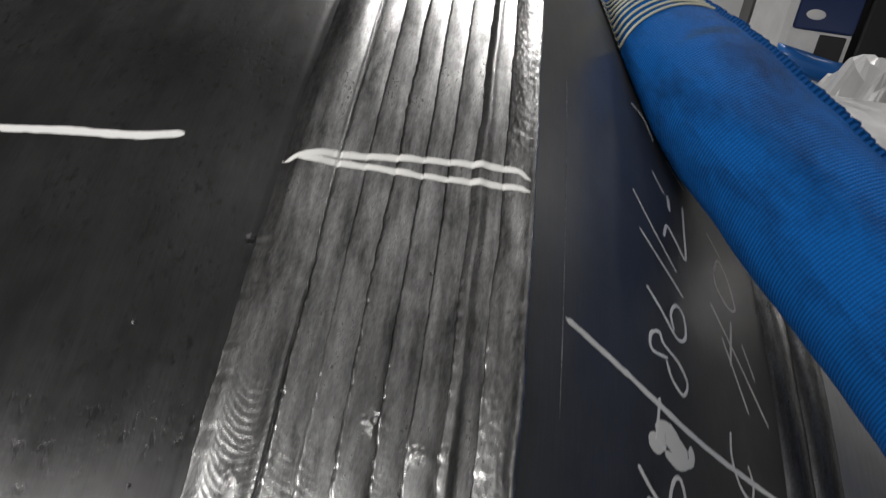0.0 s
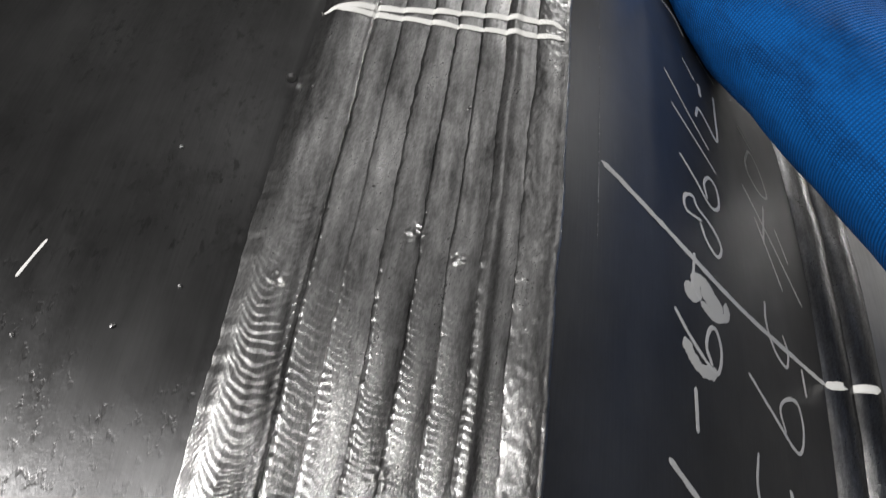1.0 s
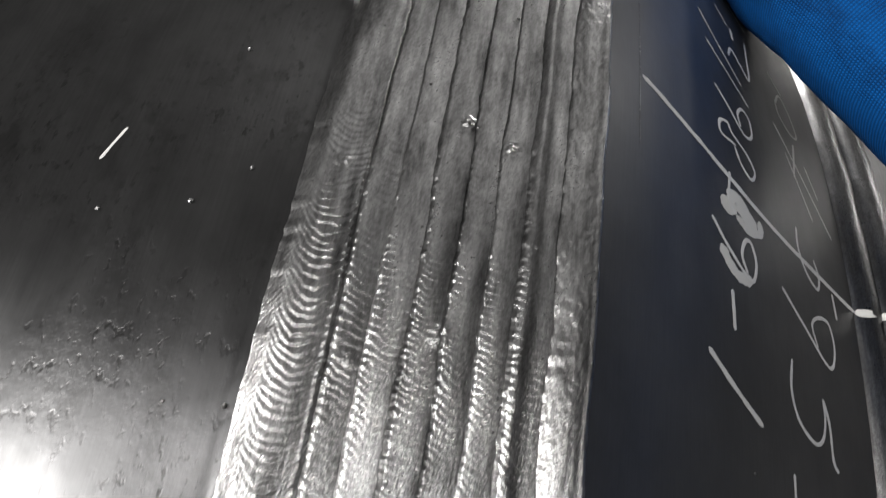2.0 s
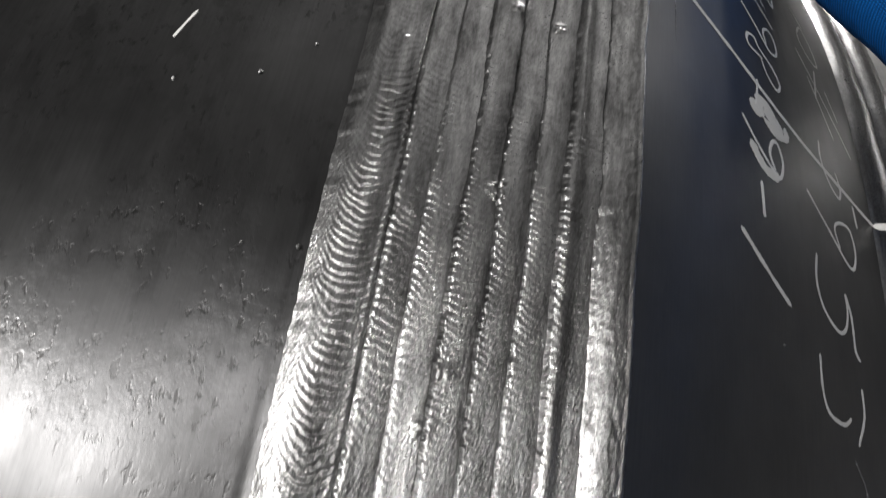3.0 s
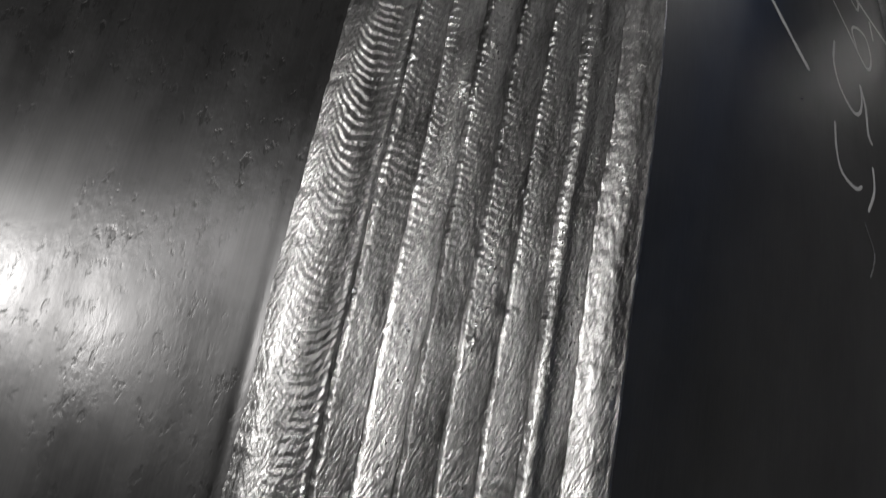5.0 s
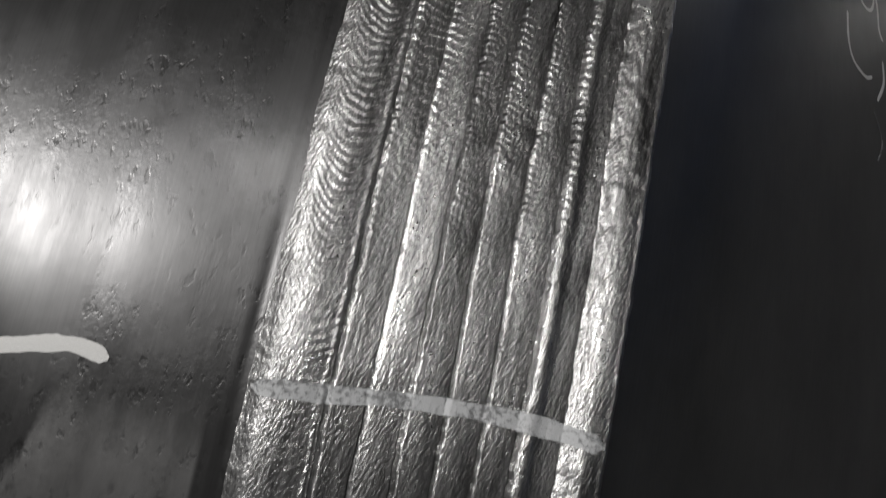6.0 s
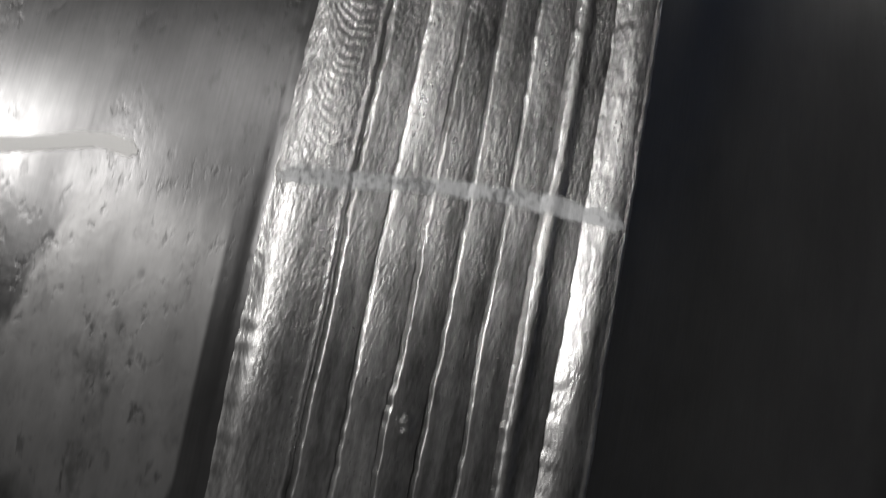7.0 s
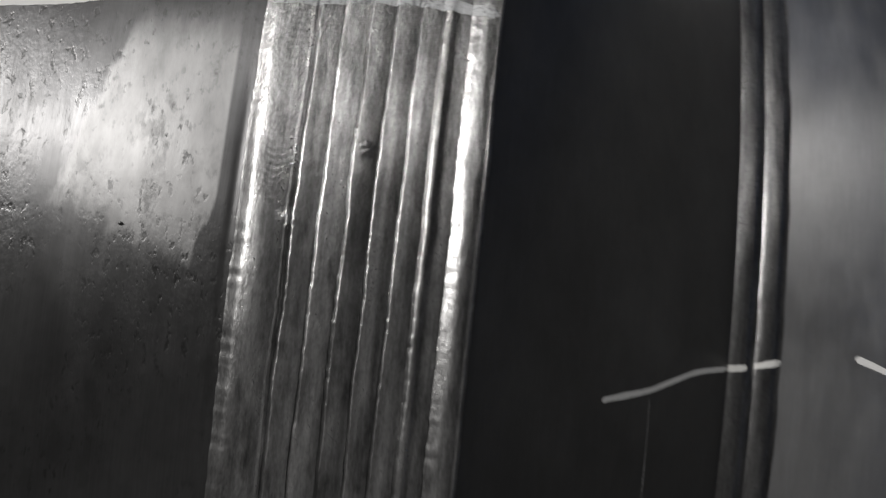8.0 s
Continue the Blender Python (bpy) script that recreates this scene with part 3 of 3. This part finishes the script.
for x, deg, mm in ((-72.5, 39.3, 2.6), (-93.1, 36.8, 1.1), (-93.5, 32.5, 1.2), (-114.7, 32.1, 1.0), (-82.1, 33.5, 1.0), (-73.0, 28.5, 1.2), (-85.5, 28.4, 0.8),
                   (-24.5, 39.0, 1.1), (-65.5, 38.9, 0.7), (-59.8, 38.0, 0.7), (-44.4, 36.4, 0.8), (52.9, 29.8, 0.8), (-104, 9.3, 1.2)):
    spatter(x, deg, mm)
stroke("scratch", [(-119.4, 33.3), (-117.5, 33.8), (-115.9, 34.2)], 0.8, CHALK, "short pale scratch")

# ---------------------------------------------------------------- blue lifting sling over the neck
def sling():
    top = new("lifting_sling")
    tagged(top, "blue woven polyester lifting sling draped over the vessel neck", "lifting sling")
    way = [(0.15, 0.66, 0.030), (0.14, 0.61, 0.35), (0.13, 0.582, 0.66), (0.12, 0.545, 0.87), (0.11, 0.375, 1.107), (0.082, 0.15, 1.219), (0.071, 0.051, 1.245), (0.069, -0.052, 1.259),
           (0.090, -0.159, 1.253), (0.136, -0.257, 1.222), (0.190, -0.36, 1.180), (0.32, -0.60, 1.08), (0.46, -0.90, 0.78), (0.56, -1.15, 0.35), (0.60, -1.30, 0.032)]
    q = catmull(way, 40)
    d = np.gradient(q, axis=0)
    d /= np.linalg.norm(d, axis=1, keepdims=True)
    side = np.cross(d, np.array([0.25, 0.0, 1.0]))
    side /= np.linalg.norm(side, axis=1, keepdims=True)
    up = np.cross(side, d)
    L = np.concatenate([[0], np.cumsum(np.linalg.norm(np.diff(q, axis=0), axis=1))])
    a = np.linspace(0, 2 * np.pi, 73)
    A, LL = np.meshgrid(a, L)
    r = 0.0320 + 0.0008 * (vnoise(LL * 22, np.cos(A) * 1.5 + 5, 1) - 0.5) * 2 + 0.0012 * (vnoise(LL * 70, np.sin(A) * 3 + 9, 2) - 0.5)
    P = q[:, None, :] + side[:, None, :] * (r * np.cos(A))[..., None] + up[:, None, :] * (r * 0.92 * np.sin(A))[..., None]
    UV = np.stack([LL, A * 0.038], -1)
    # where it lies on the vessel it is pressed flat
    rad = np.hypot(P[..., 1], P[..., 2] - AXIS_Z)
    need = np.where(P[..., 0] < CONE_END, cone_r(P[..., 0]), NECK_R + 0.002) + 0.0012
    fix = np.maximum(need / rad, 1.0)
    P[..., 1], P[..., 2] = P[..., 1] * fix, AXIS_Z + (P[..., 2] - AXIS_Z) * fix
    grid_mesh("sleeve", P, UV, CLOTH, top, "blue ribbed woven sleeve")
    # gathered cuff: pale cords round the sleeve
    for c in range(9):
        i = int(np.argmin(np.abs(q[:, 1] - (-0.096 + 0.0055 * c)) + 10 * (q[:, 2] < 1.0)))
        b = np.linspace(0, 2 * np.pi, 9)
        ring = []
        for aa in np.linspace(0, 2 * np.pi, 61):
            rr = float(np.interp(aa, a, r[i])) + 0.0006
            n_ = side[i] * math.cos(aa) + up[i] * 0.92 * math.sin(aa)
            pts = q[i] + n_ * (rr + 0.0007 * np.cos(b))[:, None] + d[i] * (0.0008 * np.sin(b))[:, None]
            rad = np.hypot(pts[:, 1], pts[:, 2] - AXIS_Z)
            need = np.where(pts[:, 0] < CONE_END, cone_r(pts[:, 0]), NECK_R + 0.002) + 0.0016
            fx = np.maximum(need / rad, 1.0)
            pts[:, 1], pts[:, 2] = pts[:, 1] * fx, AXIS_Z + (pts[:, 2] - AXIS_Z) * fx
            ring.append(pts)
        ring = np.array(ring)
        grid_mesh("cord", ring, np.zeros(ring.shape[:2] + (2,)), CORD, top, "pale tan cord round the sleeve")
    # stitched edge: a row of small raised stitches along the crown
    bm = bmesh.new()
    step, nxt = 0.0027, 0.0
    ang = 1.62
    for i in range(len(q) - 1):
        while nxt <= L[i + 1]:
            t = (nxt - L[i]) / (L[i + 1] - L[i])
            c = q[i] + (q[i + 1] - q[i]) * t
            s_, u_, d_ = side[i], up[i], d[i]
            n_ = s_ * math.cos(ang) + u_ * math.sin(ang)
            t_ = np.cross(n_, d_)
            rc = float(np.interp(ang, a, r[i])) - 0.0012
            base = c + s_ * (rc * math.cos(ang)) + u_ * (0.92 * rc * math.sin(ang))
            vs = []
            for h, wv, lv in ((0, 0.0030, 0.0010), (0.0026 + 0.001 * random.random(), 0.0014, 0.0006)):
                for sx, sl in ((-1, -1), (1, -1), (1, 1), (-1, 1)):
                    vs.append(bm.verts.new(base + n_ * h + t_ * (sx * wv) + d_ * (sl * lv + sx * 0.0008)))
            for f in ((4, 5, 6, 7), (0, 1, 5, 4), (1, 2, 6, 5), (2, 3, 7, 6), (3, 0, 4, 7)):
                bm.faces.new([vs[j] for j in f])
            nxt += step
    tagged(part("stitching", bm, CLOTH, top, "raised stitched edge"), kind="stuff")
    return top


sling()


# ---------------------------------------------------------------- workshop
def slab(name, lo, hi, mat):
    return tagged(block(name, lo, hi, mat), kind="structure")


slab("floor", (-6, -5, -0.2), (6, 7, 0.0), CONCRETE)
slab("wall_north", (-6, 7.0, 0), (6, 7.2, 5), WALL)
slab("wall_south", (-6, -5.2, 0), (6, -5.0, 5), WALL)
slab("wall_west", (-6.2, -5.2, 0), (-6.0, 7.2, 5), WALL)
slab("wall_east", (6.0, -5.2, 0), (6.2, 7.2, 5), PALE_WALL)
slab("ceiling", (-6.2, -5.2, 5.0), (6.2, 7.2, 5.2), CEILING)


def welding_machine(x, y, z):
    m = new("welding_machine")
    m.location = (x, y, z)
    tagged(m, "blue and white welding power source with a navy front panel", "welding machine")
    block("body", (-0.155, 0, 0.0), (0.155, 0.5, 0.72), OFFWHITE, m, 0.025)
    block("front_panel", (-0.125, -0.012, 0.275), (0.145, 0.004, 0.70), NAVY, m, 0.012, "navy front panel")
    bm = bmesh.new()
    bmesh.ops.create_uvsphere(bm, u_segments=20, v_segments=8, radius=0.045)
    for v in bm.verts:
        v.co = Vector((v.co.x * 0.95 - 0.045, v.co.y * 0.12 - 0.013, v.co.z * 0.5 + 0.345))
    part("badge", bm, OFFWHITE, m, "pale oval badge")
    block("socket_recess", (0.005, -0.008, 0.145), (0.125, 0.004, 0.262), BLACK, m, 0.004, "dark square recess")
    # the lower front swells out and is painted blue, with a pale lip under it
    bm = bmesh.new()
    rows = []
    for i in range(9):
        a = math.pi * i / 8
        rows.append([bm.verts.new((x, -0.055 * math.sin(a) * (1 - 0.5 * abs(x) / 0.16), 0.125 - 0.055 * math.cos(a) - 0.16 * (x + 0.02))) for x in (-0.16, -0.08, 0.0, 0.08, 0.16)])
    for i in range(8):
        for j in range(4):
            bm.faces.new((rows[i][j], rows[i][j + 1], rows[i + 1][j + 1], rows[i + 1][j])).smooth = True
    bm.faces.new([row[0] for row in rows])
    bm.faces.new([row[4] for row in rows][::-1])
    part("skirt", bm, BLUE, m, "blue curved lower skirt")
    block("lip", (-0.16, -0.03, 0.02), (0.16, 0.01, 0.045), OFFWHITE, m, 0.006, "pale lower lip")
    return m


def crumpled_sheet(x, y, z):
    ys = np.linspace(0, 1, 26)
    U, V = np.meshgrid(ys, ys, indexing="ij")
    F = 0.22 * np.abs(vnoise(U * 4, V * 4, 1) - 0.5) * 2 + 0.10 * vnoise(U * 9, V * 9, 2)
    Hh = (0.12 + F) * np.minimum(1, 6 * np.minimum(np.minimum(U, 1 - U), np.minimum(V, 1 - V))) 
    P = np.stack([(U - 0.5) * 0.62 + 0.06 * (vnoise(U * 7, V * 7, 4) - 0.5), (V - 0.5) * 0.5 + 0.06 * (vnoise(U * 7, V * 7, 5) - 0.5), Hh], -1)
    ob = grid_mesh("plastic_sheeting", P, np.stack([U, V], -1), FOIL)
    ob.data.polygons.foreach_set("use_smooth", np.zeros(len(ob.data.polygons), dtype=bool))
    ob.location = (x, y, z)
    return tagged(ob, "crumpled pale grey plastic sheeting heaped on the bench", "plastic sheeting")


welding_machine(1.495, 3.2, 0.40)
crumpled_sheet(1.70, 2.75, 0.40)
bench = new("work_bench")
tagged(bench, "low grey steel bench carrying welding gear", "bench")
block("bench_top", (1.0, 2.4, 0.36), (2.6, 3.9, 0.40), GREY_METAL, bench, 0.004)
for bx in (1.05, 2.50):
    for by in (2.45, 3.80):
        block("leg", (bx, by, 0.0), (bx + 0.05, by + 0.05, 0.36), GREY_METAL, bench, 0.003)
bm = bmesh.new()
for lo, hi in (((1.35, 3.75), (1.362, 3.90)), ((1.362, 3.82), (1.508, 3.83)), ((1.508, 3.75), (1.52, 3.90))):
    box(bm, (*lo, 0.0), (*hi, 5.0))
tagged(part("steel_column", bm, DARK_METAL, None, "dark grey painted steel H-section column"), category="column")
tagged(block("white_cabinet", (0.8, 4.3, 0.0), (1.55, 4.8, 2.0), WHITE_WALL, None, 0.01, "tall plain white cabinet"), category="cabinet")
tagged(block("black_cabinet", (1.72, 3.3, 0.40), (2.2, 3.7, 1.3), BLACK, None, 0.015, "black equipment case on the bench"), category="equipment case")
